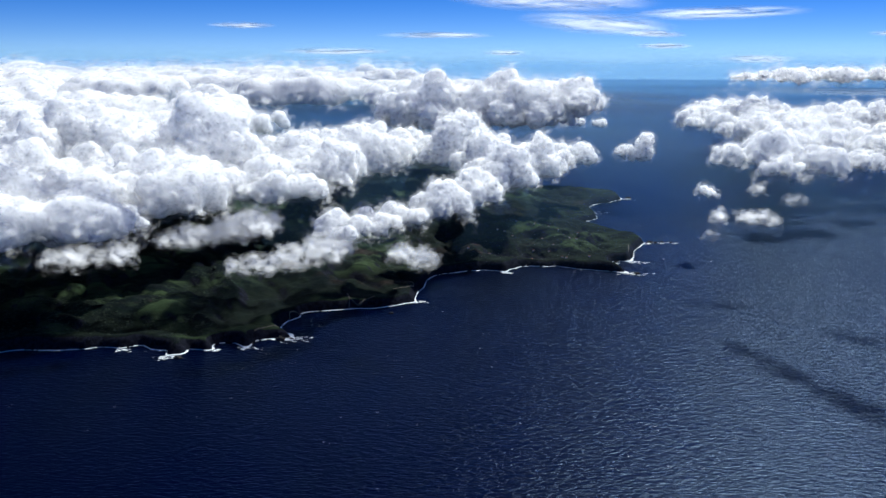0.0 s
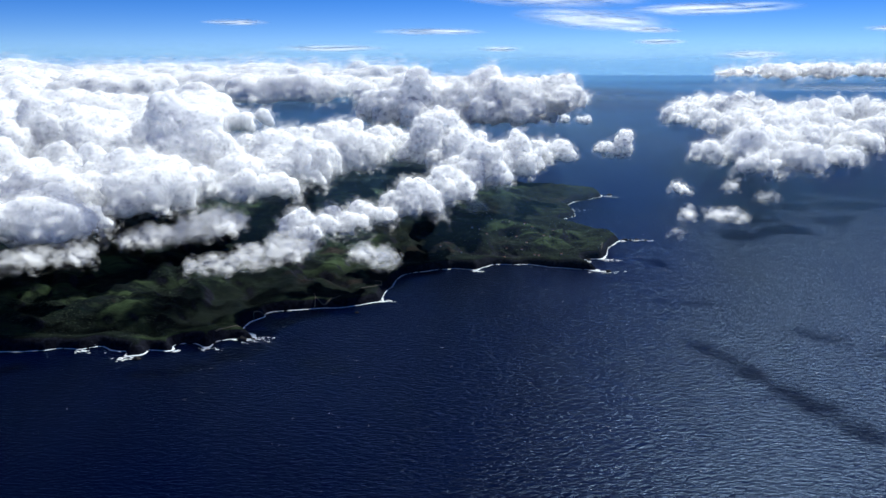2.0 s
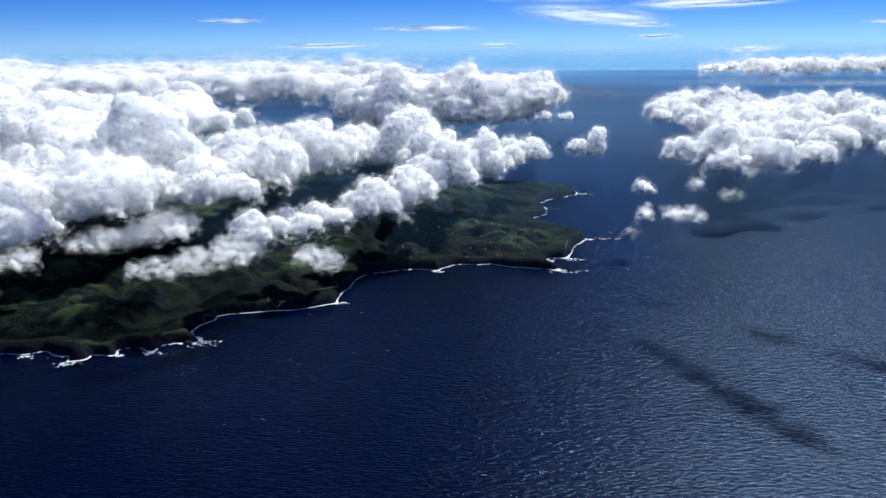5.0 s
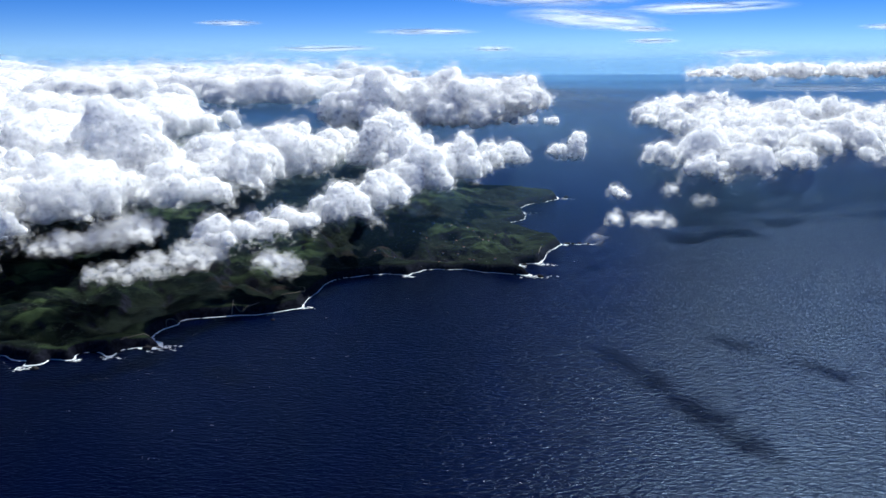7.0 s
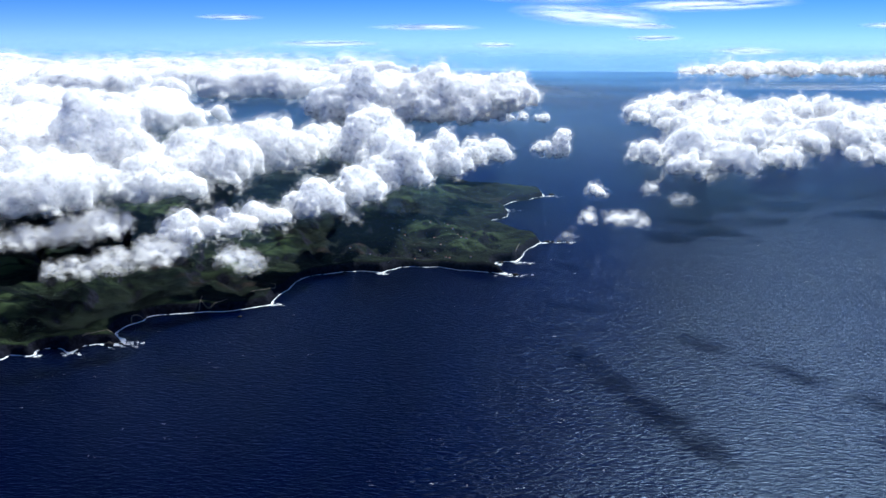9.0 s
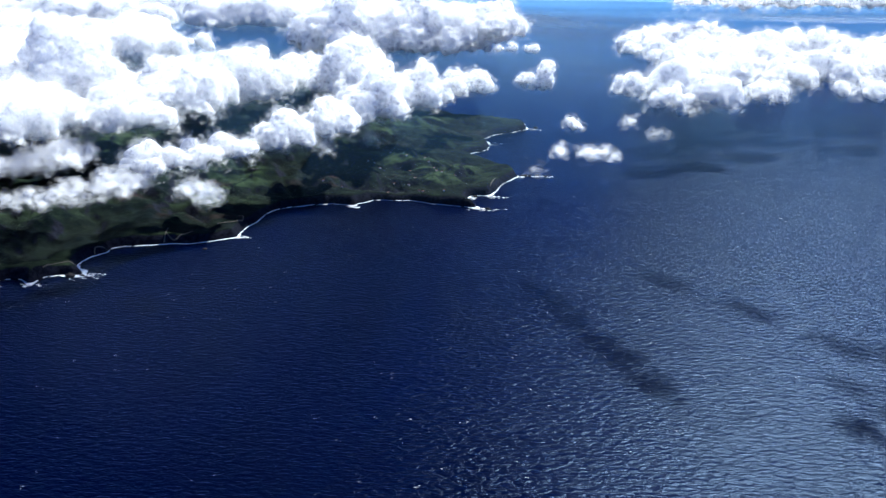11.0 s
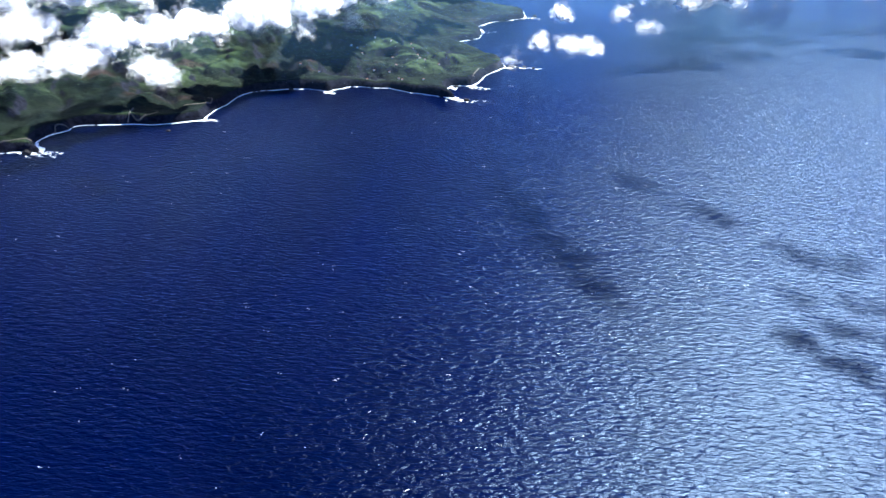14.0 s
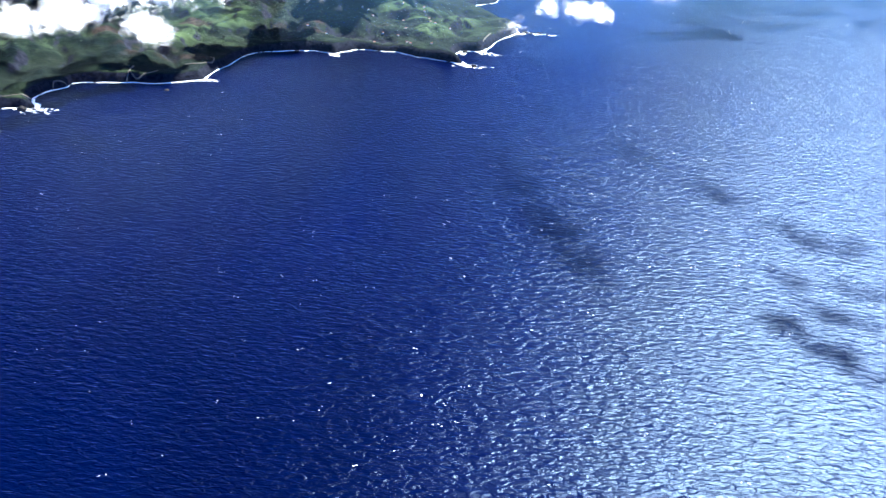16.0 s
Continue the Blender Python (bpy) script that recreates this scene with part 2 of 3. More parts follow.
def graded(lo, fine_lo, fine_hi, hi, step, growth):
    """Coordinates that are evenly spaced in the middle stretch and grow wider outwards."""
    mid = list(np.arange(fine_lo, fine_hi, step))
    up, s = [mid[-1]], step
    while up[-1] < hi:
        s *= growth
        up.append(min(up[-1] + s, hi))
    down, s = [mid[0]], step
    while down[-1] > lo:
        s *= growth
        down.append(max(down[-1] - s, lo))
    return np.array(down[:0:-1] + mid + up[1:])


def lattice(shape, seed):
    return np.random.RandomState(seed).rand(*shape).astype(np.float32)


def field_noise(x, y, scale, seed, octaves=4, gain=0.5):
    """Smooth value noise over arrays of places, about -1 to 1."""
    table = lattice((64, 64), seed)
    total, weight, amp = 0, 0, 1.0
    for o in range(octaves):
        u, v = x / scale * 2 ** o + 17.3 * o, y / scale * 2 ** o + 9.1 * o
        i, j = np.floor(u).astype(int), np.floor(v).astype(int)
        fu, fv = u - i, v - j
        fu, fv = fu * fu * (3 - 2 * fu), fv * fv * (3 - 2 * fv)
        q = lambda p, r: table[(i + p) % 64, (j + r) % 64]
        total = total + amp * ((q(0, 0) * (1 - fu) + q(1, 0) * fu) * (1 - fv) + (q(0, 1) * (1 - fu) + q(1, 1) * fu) * fv)
        weight, amp = weight + amp, amp * gain
    return 2 * total / weight - 1


# ---- sea ----
def build_sea():
    xs = graded(-4200, -70, 240, 4200, 0.9, 1.07)
    ys = graded(-1500, 95, 340, 4550, 0.75, 1.07)
    x, y = np.meshgrid(xs, ys, indexing="ij")
    fade = np.clip(1.3 - np.hypot(x - 70, y - 60) / 330, 0, 1)
    z = np.zeros_like(x)
    rng = np.random.RandomState(5)
    for k in range(26):
        length = rng.uniform(1.8, 4.0)
        way = radians(76 + rng.normal(0, 24))
        z += 0.0050 * length * np.sin((x * math.cos(way) + y * math.sin(way)) * 2 * math.pi / length + rng.uniform(0, 6.28))
    z *= fade * (0.55 + 0.45 * field_noise(x, y, 16, 3, 2))
    return tagged(mesh_object("water", np.stack([x, y, z], -1).reshape(-1, 3), grid_faces(len(xs), len(ys)), WATER),
                  "deep blue wind-rippled open sea reaching the horizon", "sea", kind="structure")


# ---- island ----
# Corners of the shore in plan, from the far west along the near coast, round the two capes and back
SHORE = [(-900, 330), (-420, 300), (-260, 280), (-205, 283), (-180, 290), (-176, 293), (-160, 293), (-150, 295), (-145, 297), (-137, 296), (-130, 300),
         (-126, 295), (-119, 294), (-118, 288), (-112, 291), (-113, 296), (-104, 295), (-104, 301), (-98, 303), (-91, 298), (-90, 305),
         (-84, 308), (-76, 308), (-84, 321), (-82, 330), (-78, 335), (-78, 341), (-72, 345), (-57, 349), (-49, 349), (-39, 355),
         (-31, 360), (-31, 371), (-28, 383), (-28, 397), (-23, 408), (-13, 414), (1, 419), (9, 418), (12, 415), (21, 428), (41, 428), (47, 424),
         (67, 418), (74, 416), (68, 427), (70, 439), (81, 441), (85, 454), (88, 466), (98, 486), (97, 496), (90, 508), (79, 528),
         (65, 544), (83, 564), (84, 586), (80, 600), (91, 622), (103, 631), (115, 646), (114, 673), (90, 690), (60, 699), (42, 740),
         (-10, 800), (-90, 930), (-300, 1080), (-900, 1150)]


def shoreline(step=1.0, wobble=1.5):
    """The shore as a dense, crinkled line."""
    pts = np.array(SHORE, dtype=float)
    out = []
    for p, q in zip(pts[:-1], pts[1:]):
        n = max(2, int(np.hypot(*(q - p)) / (step if max(p[0], q[0]) > -300 and min(p[1], q[1]) < 720 else 8)))
        out += [p + (q - p) * k / n for k in range(n)]
    line = np.array(out + [pts[-1]])
    for _ in range(2):
        line[1:-1] = (line[:-2] + 2 * line[1:-1] + line[2:]) / 4
    line[:, 0] += wobble * field_noise(line[:, 0], line[:, 1], 7, 11, 4, 0.65)
    line[:, 1] += wobble * field_noise(line[:, 0], line[:, 1], 7, 12, 4, 0.65)
    return line


LINE = shoreline()


def exact_inland(flat):
    best = np.full(len(flat), 1e9)
    inside = np.zeros(len(flat), bool)
    fx, fy = flat[:, 0], flat[:, 1]
    p, q = LINE[::2], np.roll(LINE[::2], -1, axis=0)
    for (x0, y0), (x1, y1) in zip(p, q):
        dx, dy = x1 - x0, y1 - y0
        t = np.clip(((fx - x0) * dx + (fy - y0) * dy) / (dx * dx + dy * dy + 1e-9), 0, 1)
        best = np.minimum(best, (fx - x0 - t * dx) ** 2 + (fy - y0 - t * dy) ** 2)
        if dy:
            inside ^= ((y0 > fy) != (y1 > fy)) & (fx < dx * (fy - y0) / dy + x0)
    return np.sqrt(best) * np.where(inside, 1, -1)


COARSE = 6.0
CX, CY = np.arange(-906, 150, COARSE), np.arange(252, 1170, COARSE)
ROUGH_INLAND = exact_inland(np.stack(np.meshgrid(CX, CY, indexing="ij"), -1).reshape(-1, 2)).reshape(len(CX), len(CY))


def inland(x, y):
    """Signed distance from the shore: positive on the island. Exact near the shore, smooth elsewhere."""
    fx, fy = np.ravel(x).astype(float), np.ravel(y).astype(float)
    u, v = np.clip((fx - CX[0]) / COARSE, 0, len(CX) - 1.001), np.clip((fy - CY[0]) / COARSE, 0, len(CY) - 1.001)
    i, j = u.astype(int), v.astype(int)
    u, v = u - i, v - j
    g = ROUGH_INLAND
    d = (g[i, j] * (1 - u) + g[i + 1, j] * u) * (1 - v) + (g[i, j + 1] * (1 - u) + g[i + 1, j + 1] * u) * v
    close = (np.abs(d) < 9) & (fx > -340) & (fy < 770)
    if close.any():
        d[close] = exact_inland(np.stack([fx[close], fy[close]], -1))
    return d.reshape(np.shape(x))


def ground_height(x, y, d=None):
    d = inland(x, y) if d is None else d
    cliff = np.clip(d / 2.6, 0, 1) ** 0.7 * (4.2 + 1.8 * field_noise(x, y, 40, 21, 3))
    rise = 17 * (1 - np.exp(-np.maximum(d, 0) / 130))
    gully = (np.abs(field_noise(x + 0.5 * y, y, 34, 22, 4, 0.5)) * 13 + (1 - np.abs(field_noise(x + 0.35 * y, 0.45 * y, 15, 24, 3, 0.5))) ** 3 * 7) * np.clip(d / 22, 0, 1)
    lumps = field_noise(x, y, 11, 23, 4, 0.6) * np.clip(d / 9, 0, 1) * 1.6
    return np.where(d > 0, cliff + rise - 0.55 * gully + lumps + 0.5, np.maximum(d * 0.9, -3))


def build_island():
    xs = graded(-900, -215, 122, 124, 1.25, 1.05)
    ys = graded(270, 284, 560, 1150, 1.2, 1.02)
    x, y = np.meshgrid(xs, ys, indexing="ij")
    d = inland(x, y)
    z = ground_height(x, y, d)
    faces = grid_faces(len(xs), len(ys))
    faces = faces[(d.ravel()[faces] > -3.5).any(axis=1)]
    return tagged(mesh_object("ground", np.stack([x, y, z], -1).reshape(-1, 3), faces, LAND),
                  "dark green volcanic island with fields, gullies and black sea cliffs", "island", kind="structure")


def height_at(x, y):
    return float(ground_height(np.array([x]), np.array([y]))[0])


SPLASHES = [(-79, 311, 7), (-118, 288, 4), (-91, 299, 4), (-104, 296, 2.5), (-137, 295, 2.5), (74, 416, 6), (69, 437, 4), (82, 441, 5), (82, 592, 9), (116, 650, 7), (98, 487, 3), (12, 415, 3), (-30, 362, 3)]


def patch_of_foam(x, y, size, turn, rng, stretch=2.0):
    """A ragged low dome of foam: rim and middle."""
    n = 10
    ang = np.linspace(0, 2 * math.pi, n, endpoint=False)
    rad = size * rng.uniform(0.45, 1.0, n)
    u, v = rad * np.cos(ang) * stretch, rad * np.sin(ang)
    c, s = math.cos(turn), math.sin(turn)
    rim = np.stack([x + u * c - v * s, y + u * s + v * c, np.full(n, 0.12)], -1)
    verts = np.concatenate([rim, [(x, y, 0.14 + 0.14 * size)]])
    return verts, [(k, k + 1, (k + 2) % n, n) for k in range(0, n, 2)]


def build_surf():
    rng = np.random.RandomState(9)
    line = LINE[(LINE[:, 0] > -330) & (LINE[:, 1] < 720)]
    way = np.gradient(line, axis=0)
    way /= np.linalg.norm(way, axis=1)[:, None]
    outward = np.stack([way[:, 1], -way[:, 0]], -1)
    w = 0.42 + 0.6 * np.clip(field_noise(line[:, 0], line[:, 1], 9, 41, 3, 0.6), -0.35, 1)
    for x, y, r in SPLASHES:
        w += 0.2 * r * np.exp(-((line[:, 0] - x) ** 2 + (line[:, 1] - y) ** 2) / (0.7 * r) ** 2)
    jag = 1 + 0.7 * field_noise(line[:, 0] * 3, line[:, 1] * 3, 5, 42, 2)
    verts, faces = [], []
    rows = [line - outward * 0.6, line + outward * (0.35 * w)[:, None], line + outward * (w * jag)[:, None]]
    for row, z in zip(rows, (0.42, 0.5, 0.3)):
        verts.append(np.column_stack([row, np.full(len(row), z)]))
    n = len(line)
    for r in range(2):
        k = np.arange(n - 1) + r * n
        faces.append(np.stack([k, k + n, k + n + 1, k + 1], -1))
    count = 3 * n
    spots = np.array([(x + rng.normal(0.35 * r, 0.6 * r), y - abs(rng.normal(0, 0.45 * r))) for x, y, r in SPLASHES for _ in range(int(7 * r))])
    for px, py in spots[inland(spots[:, 0], spots[:, 1]) < -0.3]:
        v, f = patch_of_foam(px, py, rng.uniform(0.15, 0.6), rng.normal(0.1, 0.5), rng)
        verts.append(v)
        faces.append(np.array(f) + count)
        count += len(v)
    # the line of breakers on the reef off the cape
    for k in range(46):
        px = rng.uniform(100, 118)
        v, f = patch_of_foam(px, 488.5 + 1.2 * math.sin(px * 0.8) + rng.normal(0, 0.5), rng.uniform(0.2, 0.6), rng.normal(0, 0.3), rng)
        verts.append(v)
        faces.append(np.array(f) + count)
        count += len(v)
    ob = mesh_object("surf", np.concatenate(verts), np.concatenate(faces), FOAM)
    return tagged(ob, "white surf breaking along the black cliffs", "surf", kind="stuff")


def build_whitecaps():
    rng = np.random.RandomState(14)
    verts, faces, count = [], [], 0
    while len(verts) < 1000:
        y = rng.uniform(85, 620)
        x = rng.uniform(-0.62, 0.62) * y + rng.uniform(-20, 110)
        if rng.rand() > 0.35 + 0.65 * field_noise(np.array([x]), np.array([y]), 60, 44, 2)[0]:
            continue
        for _ in range(rng.randint(1, 4)):
            px, py = x + rng.normal(0, 0.7), y + rng.normal(0, 0.35)
            v, f = patch_of_foam(px, py, rng.uniform(0.03, 0.075) * (1 + y / 210), rng.normal(0.12, 0.3), rng, 2.4)
            v[:, 2] += 0.18
            verts.append(v)
            faces.append(np.array(f) + count)
            count += len(v)
    verts, faces = np.concatenate(verts), np.concatenate(faces)
    far = inland(verts[:, 0], verts[:, 1])
    faces = faces[(far[faces] < -2).all(axis=1)]
    return tagged(mesh_object("whitecaps", verts, faces, FOAM), "scattered small whitecaps on the windy sea", "whitecaps", kind="stuff")


def build_track(name, label, points, width):
    pts = np.array(points, float)
    out = []
    for p, q in zip(pts[:-1], pts[1:]):
        n = max(2, int(np.hypot(*(q - p)) / 0.8))
        out += [p + (q - p) * k / n for k in range(n)]
    line = np.array(out + [pts[-1]])
    for _ in range(4):
        line[1:-1] = (line[:-2] + 2 * line[1:-1] + line[2:]) / 4
    way = np.gradient(line, axis=0)
    way /= np.linalg.norm(way, axis=1)[:, None]
    side = np.stack([-way[:, 1], way[:, 0]], -1) * (width * (0.8 + 0.35 * field_noise(line[:, 0], line[:, 1], 4, 51, 2)))[:, None]
    z = np.maximum.reduce([ground_height(*(line + k * side).T) for k in (-1, 0, 1)]) + 0.18
    rows = [np.column_stack([line - side, z - 0.6]), np.column_stack([line - side * 0.8, z]), np.column_stack([line + side * 0.8, z]), np.column_stack([line + side, z - 0.6])]
    n = len(line)
    faces = [np.stack([np.arange(n - 1) + r * n, np.arange(n - 1) + (r + 1) * n, np.arange(1, n) + (r + 1) * n, np.arange(1, n) + r * n], -1) for r in range(3)]
    return tagged(mesh_object(name, np.concatenate(rows), np.concatenate(faces)[:, ::-1], TRACK), label, "track", "farm tracks")


def build_scrub():
    """Trees and bushes, thick in the gullies and thin on the fields."""
    rng = np.random.RandomState(17)
    bm = bmesh.new()
    bmesh.ops.create_icosphere(bm, subdivisions=1, radius=1.0)
    bv = np.array([v.co[:] for v in bm.verts])
    bf = np.array([[v.index for v in f.verts] for f in bm.faces])
    bm.free()
    x = rng.uniform(-210, 118, 60000)
    y = 285 + 330 * rng.uniform(0, 1, 60000) ** 1.3
    d = inland(x, y)
    thick = field_noise(x, y, 30, 61, 4, 0.6) + 0.35 * field_noise(x, y, 7, 62, 2)
    ok = (d > 3.0) & (thick > 0.08 + rng.uniform(-0.06, 0.1, 60000))
    x, y, d = x[ok][:9000], y[ok][:9000], d[ok][:9000]
    z = ground_height(x, y, d)
    size = rng.uniform(0.2, 0.5, len(x))
    rel = rng.uniform(0.7, 1.3, (len(x), len(bv), 1)) * bv[None] * size[:, None, None] * np.array((1.2, 1.2, 0.5))
    verts = np.stack([x, y, z + 0.1 * size], -1)[:, None, :] + rel
    faces = bf[None] + (np.arange(len(x)) * len(bv))[:, None, None]
    return tagged(mesh_object("scrub", verts.reshape(-1, 3), faces.reshape(-1, 3), LEAF, smooth=False), "dark green trees and scrub over the island", "scrub", kind="stuff")


def build_rocks():
    """Black stacks awash on the reef and under the cliffs."""
    rng = np.random.RandomState(23)
    for x, y, r in ((102, 489, 1.3), (105, 488.5, 0.8), (109, 489.5, 1.0), (114, 488.5, 0.7), (79, 414, 1.1), (-80, 307, 1.4), (-76, 308, 0.8), (-113, 286, 1.0), (122, 654, 1.5), (-40, 343, 0.7), (73, 439, 0.9)):
        bm = bmesh.new()
        bmesh.ops.create_icosphere(bm, subdivisions=3, radius=1.0)
        for v in bm.verts:
            v.co *= 1 + 0.45 * noise.fractal(v.co * 1.6 + Vector((x, y, 0)), 0.9, 2.1, 4)
            v.co = Vector((v.co.x * r * 1.3, v.co.y * r, v.co.z * r * 0.9))
        me = bpy.data.meshes.new("sea_rock")
        bm.to_mesh(me)
        bm.free()
        me.materials.append(ROCK)
        ob = new("sea_rock", me)
        ob.location = (x, y, 0.1)
        tagged(ob, "jagged black lava rock awash in white surf", "rock", "rocks off the cliffs")


def build_houses():
    """Small farmhouses on the cape: walls under a pitched roof."""
    for x, y, turn in ((30, 452, 20), (38, 449, -10), (52, 470, 35), (8, 444, 5), (60, 492, 15), (24, 503, -20), (44, 508, 40),
                       (12, 492, 10), (16, 488, 60), (47, 485, -30), (50, 481, 25), (55, 465, 0), (41, 455, 45), (44, 438, -15), (46, 436, 30), (28, 438, 10),
                       (57, 430, 20), (34, 494, 70), (20, 478, -5), (62, 474, 50), (37, 476, 15), (-6, 440, 20), (5, 432, -40)):
        house = new("farmhouse")
        house.matrix_world = pose(x, y, height_at(x, y) - 0.1, 0, 0, turn)
        bm = bmesh.new()
        bmesh.ops.create_cube(bm, size=1.0, matrix=Matrix.Translation((0, 0, 0.25)) @ Matrix.Diagonal((1.0, 0.6, 0.6, 1)))
        me = bpy.data.meshes.new("wall")
        bm.to_mesh(me)
        bm.free()
        me.materials.append(WALL)
        new("wall", me).parent = house
        roof = [(-0.56, -0.36, 0.53), (0.56, -0.36, 0.53), (0.56, 0.36, 0.53), (-0.56, 0.36, 0.53), (-0.56, 0, 0.8), (0.56, 0, 0.8)]
        mesh_object("roof", roof, [(0, 1, 5, 4), (2, 3, 4, 5), (3, 2, 1, 0)], ROOF, house, smooth=False)
        tagged(house, "tiny whitewashed farmhouse with a tiled roof among fields", "house", "farmhouses on the cape")



# ---- clouds ----
def iso_surface(f, origin, h):
    """Quads on the surface f = 0 of a sampled field, positive inside."""
    s = f > 0
    n = [k - 1 for k in f.shape]
    count = sum(s[a:a + n[0], b:b + n[1], c:c + n[2]].astype(np.uint8) for a in (0, 1) for b in (0, 1) for c in (0, 1))
    act = (count > 0) & (count < 8)
    cell = np.nonzero(act)
    index = np.full(act.shape, -1, dtype=np.int32)
    index[act] = np.arange(len(cell[0]))
    total, hits = np.zeros((len(cell[0]), 3)), np.zeros(len(cell[0]))
    corners = [(a, b, c) for a in (0, 1) for b in (0, 1) for c in (0, 1)]
    for p in corners:
        for axis in range(3):
            if p[axis]:
                continue
            q = tuple(v + (k == axis) for k, v in enumerate(p))
            fp = f[tuple(cell[k] + p[k] for k in range(3))]
            fq = f[tuple(cell[k] + q[k] for k in range(3))]
            cross = (fp > 0) != (fq > 0)
            t = np.where(cross, fp / np.where(cross, fp - fq, 1), 0)
            place = np.array(p, float)[None, :].repeat(len(t), 0)
            place[:, axis] += t
            total += place * cross[:, None]
            hits += cross
    verts = (np.stack(cell, -1) + total / hits[:, None]) * h + origin
    faces = []
    for axis in range(3):
        u, v = (axis + 1) % 3, (axis + 2) % 3
        lo, hi = [slice(1, -1)] * 3, [slice(1, -1)] * 3
        lo[axis], hi[axis] = slice(0, -1), slice(1, None)
        change = np.nonzero(s[tuple(lo)] != s[tuple(hi)])
        at = [change[k] + (0 if k == axis else 1) for k in range(3)]
        first = s[tuple(at)]
        quad = []
        for du, dv in ((1, 1), (0, 1), (0, 0), (1, 0)):
            place = list(at)
            place[u], place[v] = at[u] - du, at[v] - dv
            quad.append(index[tuple(place)])
        quad = np.stack(quad, -1)
        faces.append(np.where(first[:, None], quad, quad[:, ::-1]))
    return verts, np.concatenate(faces)


def billows(cores, rng, twigs=(11, 6), shrink=(0.5, 0.45)):
    """Cauliflower: every core carries smaller heads on its upper side, and those smaller ones again, none above its crest."""
    out, level = [c[:4] for c in cores], list(cores)
    for count, ratio in zip(twigs, shrink):
        grown = []
        for x, y, z, r, crest in level:
            for _ in range(count):
                az, up = rng.uniform(0, 2 * math.pi), rng.uniform(-0.35, 1.0)
                flat = math.sqrt(max(0, 1 - up * up))
                k = r * ratio * rng.uniform(0.65, 1.25)
                top = z + r * 0.8 * up
                if top + k < crest:
                    grown.append((x + r * 0.85 * flat * math.cos(az), y + r * 0.85 * flat * math.sin(az), top, k, crest))
        out += [g[:4] for g in grown]
        level = grown
    return out


def noise_3d(p, seed):
    """Smooth value noise at the rows of p, 0 to 1."""
    table = lattice((32, 32, 32), seed)
    i = np.floor(p).astype(np.int32)
    f = (p - i).astype(np.float32)
    f = f * f * (3 - 2 * f)
    total = 0
    for a in (0, 1):
        for b in (0, 1):
            for c in (0, 1):
                w = (f[:, 0] if a else 1 - f[:, 0]) * (f[:, 1] if b else 1 - f[:, 1]) * (f[:, 2] if c else 1 - f[:, 2])
                total = total + w * table[(i[:, 0] + a) & 31, (i[:, 1] + b) & 31, (i[:, 2] + c) & 31]
    return total


def tatter(p, seed, octaves=3, gain=0.6):
    """Broken noise in several sizes, about -1 to 1."""
    total, amp, weight = 0, 1.0, 0
    for k in range(octaves):
        total = total + amp * (2 * noise_3d(p * 2.07 ** k + 3.1 * k, seed + k) - 1)
        weight, amp = weight + amp, amp * gain
    return 1.6 * total / weight


def cloud_field(heads, base, voxel, seed):
    """The joined heads as a field of depth in metres, cut off at the cloud's base."""
    heads = np.array([b for b in heads if b[3] > voxel * 0.9 and b[2] + b[3] > base])
    reach = 5.0 * voxel
    lo = (heads[:, :3] - heads[:, 3:]).min(0) - reach - voxel
    hi = (heads[:, :3] + heads[:, 3:]).max(0) + reach + voxel
    lo[2] = max(lo[2], base - 6 * voxel)
    shape = np.ceil((hi - lo) / voxel).astype(int) + 1
    sharp = 2.2 / voxel
    acc = np.zeros(shape, dtype=np.float32)
    for x, y, z, r in heads:
        at = np.array((x, y, z))
        a = np.maximum(((at - r - reach - lo) / voxel).astype(int), 0)
        b = np.minimum(((at + r + reach - lo) / voxel).astype(int) + 2, shape)
        if (b <= a).any():
            continue
        g = [(lo[k] + voxel * np.arange(a[k], b[k]) - at[k]).astype(np.float32) for k in range(3)]
        dist = np.sqrt(g[0][:, None, None] ** 2 + g[1][None, :, None] ** 2 + g[2][None, None, :] ** 2)
        acc[a[0]:b[0], a[1]:b[1], a[2]:b[2]] += np.exp(np.minimum(sharp * (r - dist), 40))
    f = np.log(np.maximum(acc, 1e-6)) / sharp
    xs, ys = lo[0] + voxel * np.arange(shape[0]), lo[1] + voxel * np.arange(shape[1])
    gx, gy = np.meshgrid(xs, ys, indexing="ij")
    floor = base + 0.11 * (heads[:, 3].max()) * field_noise(gx, gy, 9 * voxel, seed, 3, 0.6)
    zs = lo[2] + voxel * np.arange(shape[2])
    return np.minimum(f, 0.8 * (zs[None, None, :] - floor[:, :, None])), lo


def skin_of(f, lo, voxel, level, ragged, grain, seed):
    """Where the field, roughened by broken noise, reaches a level."""
    f = f + level * voxel
    close = np.nonzero(np.abs(f) < 3.2 * ragged * voxel)
    if ragged and len(close[0]):
        p = np.stack(close, -1).astype(np.float32) * voxel + lo
        f[close] += ragged * voxel * tatter(p / (grain * voxel), seed)
    f[0], f[-1], f[:, 0], f[:, -1], f[:, :, 0], f[:, :, -1] = -1, -1, -1, -1, -1, -1
    return iso_surface(f, lo, voxel)


def vertex_normals(verts, faces):
    n = np.zeros_like(verts)
    a, b = verts[faces[:, 2]] - verts[faces[:, 0]], verts[faces[:, 3]] - verts[faces[:, 1]]
    fn = np.cross(a, b)
    for k in range(4):
        for c in range(3):
            n[:, c] += np.bincount(faces[:, k], weights=fn[:, c], minlength=len(verts))
    return n / np.maximum(np.linalg.norm(n, axis=1), 1e-9)[:, None]


